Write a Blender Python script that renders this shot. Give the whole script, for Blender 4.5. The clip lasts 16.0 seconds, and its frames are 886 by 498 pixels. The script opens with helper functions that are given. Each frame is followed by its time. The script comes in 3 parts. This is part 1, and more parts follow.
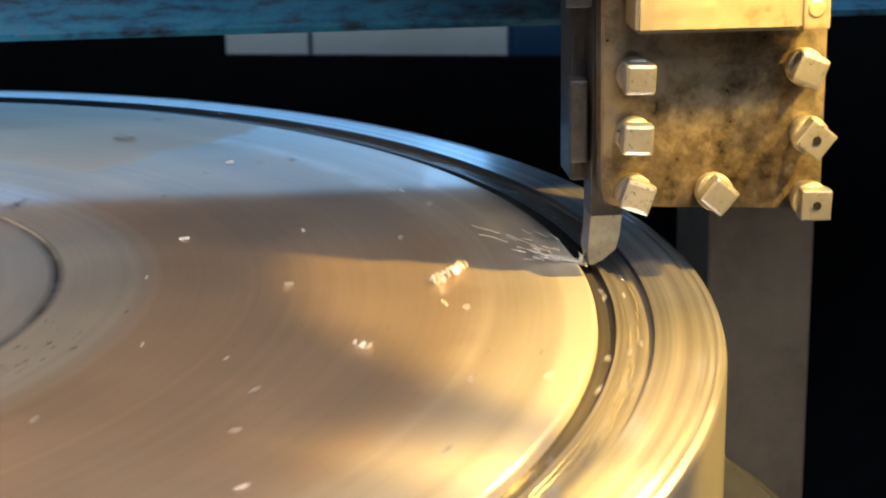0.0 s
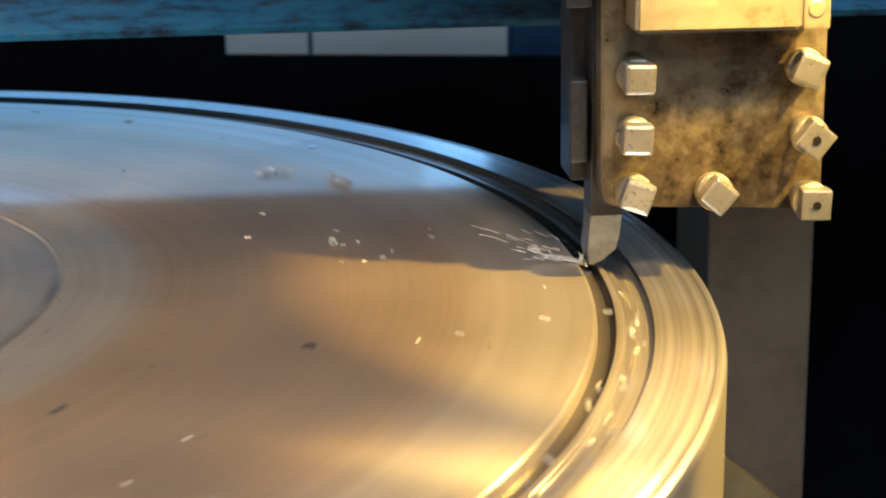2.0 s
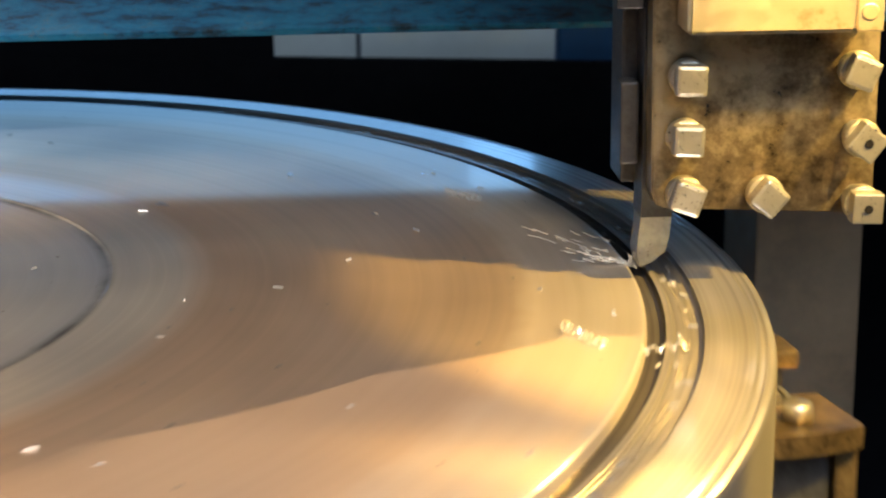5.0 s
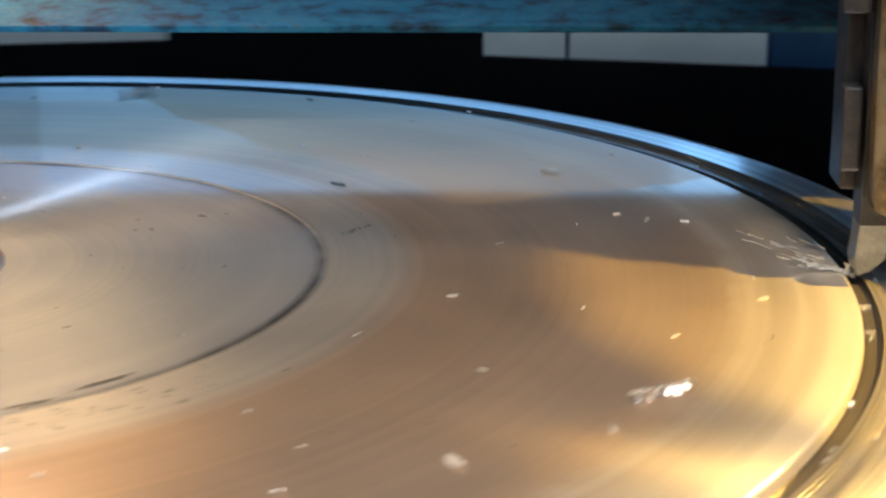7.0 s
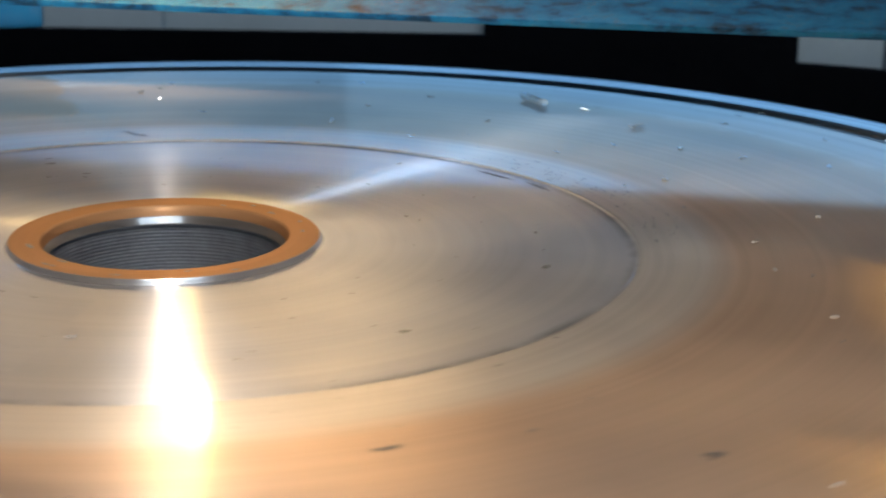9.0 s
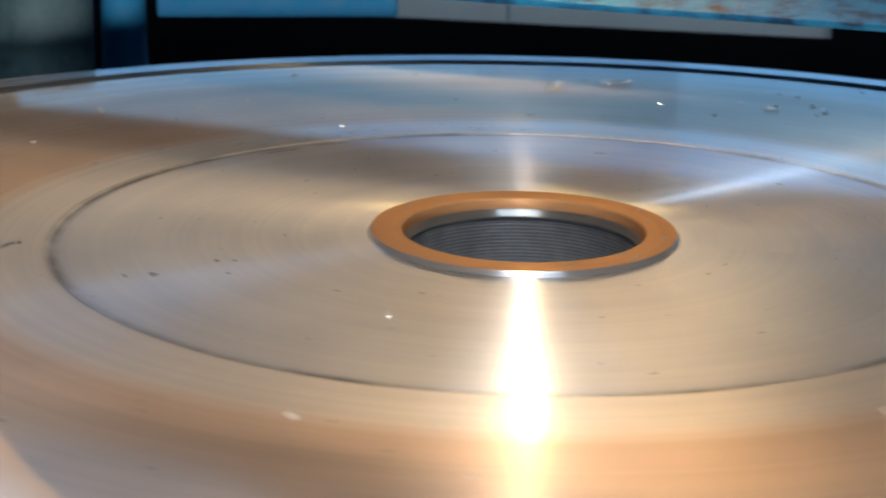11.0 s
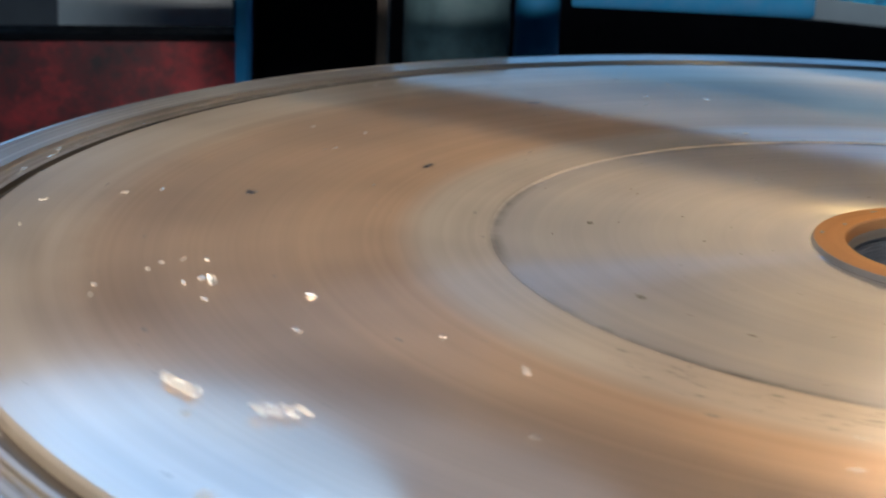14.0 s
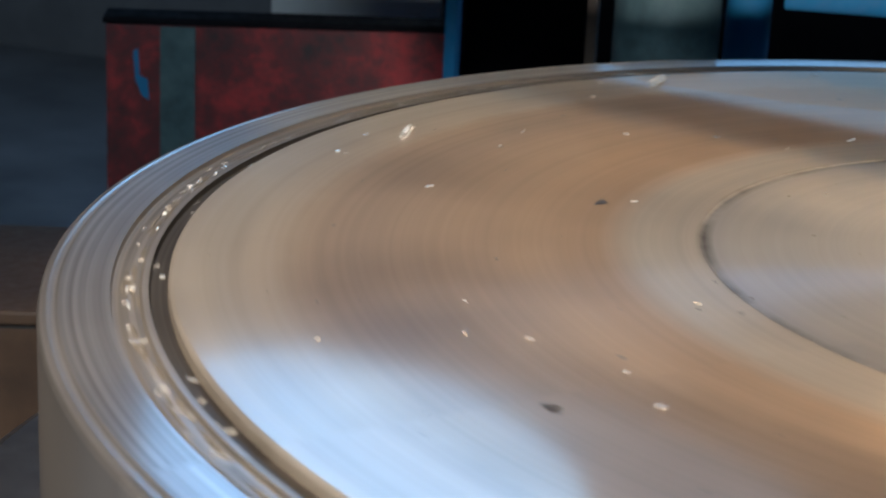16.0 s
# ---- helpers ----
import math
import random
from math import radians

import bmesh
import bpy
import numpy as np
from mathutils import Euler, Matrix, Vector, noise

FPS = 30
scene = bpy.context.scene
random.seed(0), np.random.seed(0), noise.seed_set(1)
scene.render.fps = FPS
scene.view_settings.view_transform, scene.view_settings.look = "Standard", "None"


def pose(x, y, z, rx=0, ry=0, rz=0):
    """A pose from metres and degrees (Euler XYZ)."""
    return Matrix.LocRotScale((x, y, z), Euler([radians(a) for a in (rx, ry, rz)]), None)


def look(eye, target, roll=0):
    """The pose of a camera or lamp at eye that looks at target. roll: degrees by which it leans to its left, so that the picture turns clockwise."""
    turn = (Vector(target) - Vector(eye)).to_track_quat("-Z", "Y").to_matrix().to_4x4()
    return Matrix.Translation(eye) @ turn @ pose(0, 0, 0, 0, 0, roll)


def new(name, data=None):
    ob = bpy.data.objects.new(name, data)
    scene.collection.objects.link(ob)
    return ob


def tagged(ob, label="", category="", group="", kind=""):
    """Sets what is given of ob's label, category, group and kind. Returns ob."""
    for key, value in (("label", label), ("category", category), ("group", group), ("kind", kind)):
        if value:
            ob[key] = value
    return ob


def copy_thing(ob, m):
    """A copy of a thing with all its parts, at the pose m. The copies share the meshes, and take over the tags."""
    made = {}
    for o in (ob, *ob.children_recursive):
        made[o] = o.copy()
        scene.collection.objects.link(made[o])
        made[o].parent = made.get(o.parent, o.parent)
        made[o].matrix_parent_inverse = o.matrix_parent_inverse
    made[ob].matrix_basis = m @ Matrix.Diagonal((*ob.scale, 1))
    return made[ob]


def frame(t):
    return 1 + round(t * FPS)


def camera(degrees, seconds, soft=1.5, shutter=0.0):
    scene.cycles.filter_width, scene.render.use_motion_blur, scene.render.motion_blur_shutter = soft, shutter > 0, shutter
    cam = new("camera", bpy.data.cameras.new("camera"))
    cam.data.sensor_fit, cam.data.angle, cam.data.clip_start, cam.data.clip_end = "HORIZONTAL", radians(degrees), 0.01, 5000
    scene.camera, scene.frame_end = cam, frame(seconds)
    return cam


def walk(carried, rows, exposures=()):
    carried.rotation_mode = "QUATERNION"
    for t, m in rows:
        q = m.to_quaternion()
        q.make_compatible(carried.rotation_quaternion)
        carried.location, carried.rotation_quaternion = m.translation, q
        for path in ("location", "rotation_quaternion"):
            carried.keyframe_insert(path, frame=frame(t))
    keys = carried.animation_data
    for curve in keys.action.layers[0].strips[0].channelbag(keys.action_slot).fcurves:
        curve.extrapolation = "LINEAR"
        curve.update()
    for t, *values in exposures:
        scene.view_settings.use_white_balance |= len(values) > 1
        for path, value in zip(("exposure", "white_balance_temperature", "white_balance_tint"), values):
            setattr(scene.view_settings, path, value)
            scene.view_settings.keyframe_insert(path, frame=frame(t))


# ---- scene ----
TOP = 1.0            # height of the turned face over the floor
RIM = 0.65           # radius of the workpiece
SPIN = 48.3          # degrees a second

cam = camera(27.5, 16.0, 2.0, 0.5)
cam.data.dof.use_dof, cam.data.dof.focus_distance, cam.data.dof.aperture_fstop = True, 1.12, 15.0
PATH = [
    (0.0, 0.0799, -1.0747, 0.3006, -23.691, -16.005, 0.850),
    (3.2, 0.0799, -1.0747, 0.3006, -23.691, -16.005, 0.850),
    (3.8, 0.0799, -1.0747, 0.3006, -23.600, -16.000, 0.840),
    (5.5, 0.0742, -1.0746, 0.2956, -20.987, -15.707, 0.551),
    (6.0, 0.0725, -1.0709, 0.2942, -19.399, -15.665, 0.370),
    (6.5, 0.0708, -1.0696, 0.2946, -17.707, -15.686, 0.317),
    (7.0, 0.0664, -1.0716, 0.2944, -15.727, -15.649, 0.311),
    (7.5, 0.0631, -1.0732, 0.2946, -13.502, -15.662, 0.195),
    (8.0, 0.0631, -1.0684, 0.2937, -10.961, -15.675, -0.134),
    (8.5, 0.0600, -1.0654, 0.2940, -8.686, -15.747, -0.215),
    (9.0, 0.0534, -1.0651, 0.2906, -6.018, -15.645, -0.515),
    (9.5, 0.0531, -1.0633, 0.2908, -3.048, -15.714, -0.666),
    (10.0, 0.0516, -1.0615, 0.2907, -0.027, -15.810, -0.689),
    (12.5, -0.0187, -1.0700, 0.2900, 9.742, -16.110, -1.601),
    (13.0, -0.0249, -1.0712, 0.2929, 12.007, -16.334, -1.873),
    (13.5, -0.0279, -1.0711, 0.2932, 14.052, -16.400, -2.012),
    (14.0, -0.0289, -1.0687, 0.2917, 16.019, -16.460, -2.107),
    (14.5, -0.0281, -1.0689, 0.2900, 17.867, -16.471, -2.056),
    (15.0, -0.0326, -1.0772, 0.2970, 19.731, -16.778, -2.086),
    (15.5, -0.0350, -1.0799, 0.2995, 21.230, -16.945, -2.236),
    (16.0, -0.0361, -1.0829, 0.3001, 22.465, -17.040, -2.633),
]
walk(cam, [(t, pose(x, y, TOP + z, 90 + p, r, w)) for t, x, y, z, w, p, r in PATH])

# ---- light ----
world = bpy.data.worlds.new("workshop_air")
scene.world = world
world.use_nodes = True
world.node_tree.nodes["Background"].inputs[0].default_value = (0.28, 0.48, 0.85, 1)
world.node_tree.nodes["Background"].inputs[1].default_value = 0.07
scene.view_settings.exposure = 0.0


def lamp(name, kind, energy, colour, m, **more):
    data = bpy.data.lights.new(name, kind)
    data.energy, data.color = energy, colour
    for key, value in more.items():
        setattr(data, key, value)
    ob = new(name, data)
    ob.matrix_world = m
    return ob


COLD = (0.22, 0.54, 1.0)
# tool lamp: a shaded work lamp over the cutting point
lamp("tool_lamp", "SPOT", 245, (1.0, 0.65, 0.13), look((0.96, -0.66, TOP + 0.66), (0.725, -0.325, TOP), 0), spot_size=radians(39), spot_blend=0.06, shadow_soft_size=0.02)
# second spot, added out of view to light the tool head from steeply above
lamp("tool_head_fill", "SPOT", 135, (1.0, 0.64, 0.17), look((0.580, -0.609, TOP + 0.70), (0.668, -0.23, TOP + 0.185), 0), spot_size=radians(20), spot_blend=0.4, shadow_soft_size=0.02)
# small unseen spot beside the ram, added for the gold streak on the disc
lamp("gold_streak_fill", "SPOT", 13, (1.0, 0.62, 0.14), look((0.770, -0.219, TOP + 0.26), (0.42, -0.44, TOP), 0), spot_size=radians(62), spot_blend=0.8, shadow_soft_size=0.03)
# table lamp on the front of the cross rail, out of sight above, shining towards the near half of the disc
lamp("table_lamp", "SPOT", 1.7, (1.0, 0.64, 0.22), look((0.0, 0.36, TOP + 0.245), (0.0, -0.30, TOP), 0), spot_size=radians(54), spot_blend=0.6, shadow_soft_size=0.010)
# extra spot, added so that the slideway glows warm in the disc's reflection
lamp("table_lamp", "SPOT", 22.0, (1.0, 0.77, 0.43), look((0.0, 0.20, TOP + 0.28), (0.0, 0.52, TOP + 0.33), 0), spot_size=radians(124), spot_blend=1.0, shadow_soft_size=0.03)
# cold unseen spot, added to draw the pale ray across the far half of the hub
lamp("hub_ray_fill", "SPOT", 8.0, (0.55, 0.76, 1.0), look((-0.30, 0.25, TOP + 0.45), (0.20, 0.21, TOP), 0), spot_size=radians(34), spot_blend=0.8, shadow_soft_size=0.010)
# fill added out of view: two spots over the camera's side, a dim cold area light
for hx, aim, watts in ((-0.12, (-0.44, -0.38, TOP), 1150), (0.20, (0.30, -0.42, TOP), 950)):
    lamp("near_disc_fill", "SPOT", watts, (1.0, 0.85, 0.68), look((hx, -1.9, TOP + 2.1), aim, 0), spot_size=radians(18), spot_blend=0.6, shadow_soft_size=0.32)
lamp("room_fill", "AREA", 100, (0.62, 0.82, 1.0), look((0.5, -3.4, 3.5), (0.1, 0.3, TOP), 0), shape="RECTANGLE", size=3.0, size_y=1.2)
# low fill spot, added behind the camera to brighten rail and background
lamp("rail_fill", "SPOT", 500, (0.92, 0.96, 1.0), look((0.2, -3.2, TOP + 0.10), (-0.28, 0.40, TOP + 0.16), 0), spot_size=radians(22), spot_blend=0.9, shadow_soft_size=0.15)
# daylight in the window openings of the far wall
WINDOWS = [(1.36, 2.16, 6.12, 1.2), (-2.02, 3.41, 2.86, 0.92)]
# light in each opening: middle, width, height of the middle, height, watts, outline (watts set to fit the disc's
# reflections)
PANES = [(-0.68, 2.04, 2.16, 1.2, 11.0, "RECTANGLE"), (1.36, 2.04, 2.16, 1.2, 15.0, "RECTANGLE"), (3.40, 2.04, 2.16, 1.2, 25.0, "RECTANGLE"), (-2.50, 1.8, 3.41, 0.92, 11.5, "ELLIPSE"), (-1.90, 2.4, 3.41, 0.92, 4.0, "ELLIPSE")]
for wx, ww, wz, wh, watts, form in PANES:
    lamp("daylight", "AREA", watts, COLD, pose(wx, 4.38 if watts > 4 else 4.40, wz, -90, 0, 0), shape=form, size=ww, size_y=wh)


# ---- materials ----
def material(name, metallic=0.0, roughness=0.5):
    m = bpy.data.materials.new(name)
    m.use_nodes = True
    nt = m.node_tree
    b = nt.nodes["Principled BSDF"]
    b.inputs["Metallic"].default_value = metallic
    b.inputs["Roughness"].default_value = roughness
    return m, nt, b


def node(nt, kind, **sets):
    n = nt.nodes.new(kind)
    for key, value in sets.items():
        if key in n.inputs:
            n.inputs[key].default_value = value
        else:
            setattr(n, key, value)
    return n


def noise_tex(nt, scale, detail=6.0, rough=0.6, coord=None, stretch=None):
    n = node(nt, "ShaderNodeTexNoise", Scale=scale, Detail=detail, Roughness=rough)
    if coord is None:
        coord = node(nt, "ShaderNodeTexCoord").outputs["Object"]
    if stretch:
        mp = node(nt, "ShaderNodeMapping")
        mp.inputs["Scale"].default_value = stretch
        nt.links.new(coord, mp.inputs[0])
        coord = mp.outputs[0]
    nt.links.new(coord, n.inputs["Vector"])
    return n.outputs["Fac"]


def ramp(nt, fac, stops):
    r = node(nt, "ShaderNodeValToRGB")
    while len(r.color_ramp.elements) < len(stops):
        r.color_ramp.elements.new(0.5)
    for e, (p, c) in zip(r.color_ramp.elements, stops):
        e.position = p
        e.color = (*c, 1) if len(c) == 3 else c
    nt.links.new(fac, r.inputs[0])
    return r.outputs[0]


def grey(v):
    return (v, v, v)


def mix(nt, fac, a, b, blend="MIX"):
    n = node(nt, "ShaderNodeMix", data_type="RGBA", blend_type=blend)
    for sock, v in ((n.inputs[0], fac), (n.inputs[6], a), (n.inputs[7], b)):
        if isinstance(v, (int, float)):
            sock.default_value = v
        elif isinstance(v, tuple):
            sock.default_value = (*v, 1)
        else:
            nt.links.new(v, sock)
    return n.outputs[2]


def maths(nt, op, a, b=None, c=None):
    n = node(nt, "ShaderNodeMath", operation=op)
    for sock, v in zip(n.inputs, (a, b, c)):
        if v is None:
            continue
        if isinstance(v, (int, float)):
            sock.default_value = v
        else:
            nt.links.new(v, sock)
    return n.outputs[0]


def bump(nt, b, height, strength=0.3, distance=0.002):
    n = node(nt, "ShaderNodeBump", Strength=strength, Distance=distance)
    nt.links.new(height, n.inputs["Height"])
    nt.links.new(n.outputs[0], b.inputs["Normal"])


def painted(name, stops, rough=0.5, scale=14, relief=0.35, metallic=0.0):
    """Worn paint or dirty metal: colours by a coarse and a fine noise."""
    m, nt, b = material(name, metallic, rough)
    big = noise_tex(nt, scale, 8, 0.65)
    fine = noise_tex(nt, scale * 9, 5, 0.7)
    both = maths(nt, "ADD", maths(nt, "MULTIPLY", big, 0.7), maths(nt, "MULTIPLY", fine, 0.3))
    nt.links.new(ramp(nt, both, stops), b.inputs["Base Color"])
    nt.links.new(ramp(nt, fine, [(0.3, grey(rough * 0.75)), (0.7, grey(min(1, rough * 1.3)))]), b.inputs["Roughness"])
    bump(nt, b, both, relief, 0.003)
    return m


def turned_metal(name, tint, rough, aniso=0.76, film=0.27, bands=True, mirror=0.45, fine=0.085, lines=0.91):
    """Face-turned steel: circular tool marks, radial bands, a thin dirty film."""
    m, nt, b = material(name, 1.0, rough)
    obj = node(nt, "ShaderNodeTexCoord").outputs["Object"]
    sep = node(nt, "ShaderNodeSeparateXYZ")
    nt.links.new(obj, sep.inputs[0])
    r = maths(nt, "SQRT", maths(nt, "ADD", maths(nt, "MULTIPLY", sep.outputs[0], sep.outputs[0]), maths(nt, "MULTIPLY", sep.outputs[1], sep.outputs[1])))
    ang = maths(nt, "ARCTAN2", sep.outputs[1], sep.outputs[0])
    comb = node(nt, "ShaderNodeCombineXYZ")
    nt.links.new(r, comb.inputs[0])
    nt.links.new(maths(nt, "MULTIPLY", ang, 0.0025), comb.inputs[1])
    rings = noise_tex(nt, 170, 2, 0.6, comb.outputs[0])
    broad = noise_tex(nt, 22, 3, 0.5, comb.outputs[0])
    cloud = noise_tex(nt, 6, 2.5, 0.5, obj)
    colour = mix(nt, 1.0, tint, ramp(nt, rings, [(0.35, grey(lines)), (0.65, grey(1.0))]), "MULTIPLY")
    colour = mix(nt, 1.0, colour, ramp(nt, broad, [(0.3, (0.86, 0.87, 0.9)), (0.7, (1.0, 0.98, 0.95))]), "MULTIPLY")
    colour = mix(nt, 1.0, colour, ramp(nt, cloud, [(0.35, (0.84, 0.84, 0.86)), (0.6, grey(1.0))]), "MULTIPLY")
    if bands:
        zone = ramp(nt, r, [(0.0, (0.79, 0.83, 0.91)), (0.283, (0.79, 0.83, 0.91)), (0.285, (1.0, 0.99, 0.97)), (0.322, (1.0, 0.99, 0.97)),
                            (0.345, (0.97, 0.77, 0.62)), (0.50, (0.97, 0.82, 0.71)), (0.56, (1.0, 0.98, 0.95))])
        colour = mix(nt, 1.0, colour, zone, "MULTIPLY")
        # an outer band wiped bright by the last pass, ragged at its edge
        ragged = noise_tex(nt, 26, 4, 0.6, obj)
        wedge = node(nt, "ShaderNodeCombineXYZ")
        nt.links.new(maths(nt, "MULTIPLY", ang, 0.5), wedge.inputs[0])
        nt.links.new(maths(nt, "MULTIPLY", r, 30.0), wedge.inputs[1])
        arcs = ramp(nt, noise_tex(nt, 0.9, 5, 0.55, wedge.outputs[0]), [(0.40, grey(0.25)), (0.62, grey(1.0))])
        edge = maths(nt, "ADD", r, maths(nt, "MULTIPLY", maths(nt, "SUBTRACT", ragged, 0.5), 0.03))
        outer = ramp(nt, edge, [(0.512, grey(0.0)), (0.526, grey(1.0))])
        turn = maths(nt, "ADD", ang, maths(nt, "MULTIPLY", maths(nt, "SUBTRACT", ragged, 0.5), 0.12))
        dry = maths(nt, "MULTIPLY", maths(nt, "GREATER_THAN", turn, -1.3), maths(nt, "LESS_THAN", turn, 0.49))
        wiped = maths(nt, "MULTIPLY", maths(nt, "MULTIPLY", outer, arcs), maths(nt, "ADD", maths(nt, "MULTIPLY", dry, 0.55), 0.45))
        colour = mix(nt, maths(nt, "MULTIPLY", wiped, 0.6), colour, (0.86, 0.83, 0.78))
        # a sector dulled by oil, with a spiral front
        front = maths(nt, "MULTIPLY", ramp(nt, r, [(0.39, grey(0.345)), (0.46, grey(0.439)), (0.55, grey(0.489))]), math.pi)
        oily = maths(nt, "MULTIPLY", maths(nt, "LESS_THAN", ang, front), maths(nt, "GREATER_THAN", turn, 0.49))
        oily = maths(nt, "MULTIPLY", oily, ramp(nt, r, [(0.380, grey(0.0)), (0.400, grey(1.0)), (0.575, grey(1.0)), (0.58, grey(0.3))]))
        colour = mix(nt, maths(nt, "MULTIPLY", oily, 0.45), colour, (0.62, 0.42, 0.27))
        # patchy dark line along the corner of the hub step
        patch = noise_tex(nt, 5, 5, 0.7, obj)
        near = maths(nt, "SUBTRACT", 1.0, maths(nt, "DIVIDE", maths(nt, "ABSOLUTE", maths(nt, "SUBTRACT", r, 0.2815)), 0.006))
        smear = maths(nt, "MULTIPLY", maths(nt, "MAXIMUM", near, 0.0), ramp(nt, patch, [(0.40, grey(0.03)), (0.66, grey(0.9))]))
        colour = mix(nt, smear, colour, (0.05, 0.05, 0.055))
    nt.nodes.remove(b)
    tan = node(nt, "ShaderNodeTangent", direction_type="RADIAL", axis="Z")
    # long radial sheen of the circular tool marks
    sheen = node(nt, "ShaderNodeBsdfAnisotropic", Roughness=rough, Anisotropy=aniso)
    nt.links.new(colour, sheen.inputs["Color"])
    nt.links.new(tan.outputs[0], sheen.inputs["Tangent"])
    # a wider lobe of the same marks, worn and uneven
    broad_sheen = node(nt, "ShaderNodeBsdfAnisotropic", Roughness=rough + 0.14, Anisotropy=aniso - 0.14)
    nt.links.new(colour, broad_sheen.inputs["Color"])
    nt.links.new(tan.outputs[0], broad_sheen.inputs["Tangent"])
    lobes = node(nt, "ShaderNodeMixShader")
    lobes.inputs[0].default_value = 0.5
    nt.links.new(sheen.outputs[0], lobes.inputs[1])
    nt.links.new(broad_sheen.outputs[0], lobes.inputs[2])
    # dull film of oil and dust over part of the light
    d = node(nt, "ShaderNodeBsdfDiffuse")
    nt.links.new(mix(nt, 1.0, colour, (0.62, 0.56, 0.50), "MULTIPLY"), d.inputs["Color"])
    # a sharper sheen under the broad circular one
    g = node(nt, "ShaderNodeBsdfAnisotropic", Roughness=fine)
    nt.links.new(colour, g.inputs["Color"])
    two = node(nt, "ShaderNodeMixShader")
    two.inputs[0].default_value = mirror
    nt.links.new(lobes.outputs[0], two.inputs[1])
    nt.links.new(g.outputs[0], two.inputs[2])
    ms = node(nt, "ShaderNodeMixShader")
    cover = maths(nt, "ADD", maths(nt, "MULTIPLY", cloud, film * 0.6), film * 0.75)
    if bands:
        cover = maths(nt, "ADD", cover, maths(nt, "ADD", maths(nt, "MULTIPLY", oily, 0.22), maths(nt, "MULTIPLY", wiped, 0.17)))
    nt.links.new(cover, ms.inputs[0])
    nt.links.new(two.outputs[0], ms.inputs[1])
    nt.links.new(d.outputs[0], ms.inputs[2])
    nt.links.new(ms.outputs[0], nt.nodes["Material Output"].inputs[0])
    return m


STEEL_HUB = turned_metal("fine_turned_steel", (0.70, 0.68, 0.66), 0.28, 0.80, 0.19, True, 0.42, 0.085, 0.95)
STEEL_FACE = turned_metal("turned_steel", (0.66, 0.63, 0.60), 0.29, 0.76, 0.20, True, 0.55, 0.08, 0.93)
STEEL_RIM = turned_metal("rim_steel", (0.84, 0.84, 0.84), 0.26, 0.62, 0.12, False, 0.5, 0.12, 0.62)
# groove steels, tinted darker than the rim
DARK_GROOVE = turned_metal("dark_groove_steel", (0.16, 0.15, 0.14), 0.30, 0.5, 0.3, False, 0.3, 0.15, 0.6)
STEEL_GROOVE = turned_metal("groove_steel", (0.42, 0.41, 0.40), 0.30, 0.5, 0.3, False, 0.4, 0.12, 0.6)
GRIME = painted("chip_grime", [(0.3, (0.03, 0.025, 0.02)), (0.7, (0.14, 0.115, 0.09))], 0.6, 200)
RUST_RING = turned_metal("rust_toned_steel", (0.46, 0.255, 0.13), 0.45, 0.3, 0.7, False, 0.15, 0.25)
GREASE = painted("black_grease", [(0.3, (0.012, 0.010, 0.010)), (0.7, (0.05, 0.04, 0.035))], 0.45, 300)
SWARF = material("bright_swarf", 0.7, 0.25)[0]
SWARF.node_tree.nodes["Principled BSDF"].inputs["Base Color"].default_value = (0.74, 0.71, 0.66, 1)
TOOL_STEEL = painted("oily_tool_steel", [(0.38, (0.03, 0.025, 0.02)), (0.47, (0.15, 0.12, 0.09)), (0.54, (0.34, 0.30, 0.23)), (0.7, (0.46, 0.41, 0.32))], 0.38, 13, 0.12, 0.75)
PLATE_STEEL = painted("stained_plate_steel", [(0.36, (0.035, 0.024, 0.014)), (0.46, (0.16, 0.12, 0.075)), (0.55, (0.33, 0.265, 0.175)), (0.7, (0.42, 0.35, 0.25))], 0.34, 11, 0.10, 0.85)
# brown iron made lighter: warm lamp spill on the column put into its colour
LIT_COLUMN_IRON = painted("lit_column_iron", [(0.3, (0.14, 0.085, 0.05)), (0.7, (0.34, 0.215, 0.13))], 0.6, 7, 0.3)
BLOCK_STEEL = painted("ground_block_steel", [(0.30, (0.30, 0.16, 0.05)), (0.42, (0.46, 0.38, 0.25)), (0.7, (0.52, 0.45, 0.32))], 0.40, 16, 0.08, 0.8)
BOLT_STEEL = painted("bolt_steel", [(0.30, (0.40, 0.37, 0.33)), (0.7, (0.58, 0.55, 0.50))], 0.32, 45, 0.008, 0.92)
TIP_STEEL = painted("tool_bit_steel", [(0.3, (0.20, 0.20, 0.20)), (0.65, (0.42, 0.42, 0.41))], 0.34, 50, 0.12, 0.9)
JAW_STEEL = painted("oily_jaw_steel", [(0.36, (0.03, 0.02, 0.010)), (0.50, (0.13, 0.088, 0.042)), (0.7, (0.30, 0.215, 0.11))], 0.36, 30, 0.2, 0.8)
DARK_STEEL = painted("dark_oily_steel", [(0.3, (0.02, 0.02, 0.022)), (0.7, (0.09, 0.09, 0.10))], 0.35, 40, 0.25, 0.7)
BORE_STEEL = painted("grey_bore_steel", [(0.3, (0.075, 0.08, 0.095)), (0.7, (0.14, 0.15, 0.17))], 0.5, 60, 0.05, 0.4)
BLUE_PAINT = painted("worn_blue_paint", [(0.36, (0.006, 0.010, 0.016)), (0.43, (0.008, 0.07, 0.15)), (0.50, (0.012, 0.19, 0.37)), (0.594, (0.018, 0.29, 0.50)), (0.602, (0.34, 0.11, 0.008)), (0.612, (0.015, 0.19, 0.36))], 0.5, 42, 0.8)
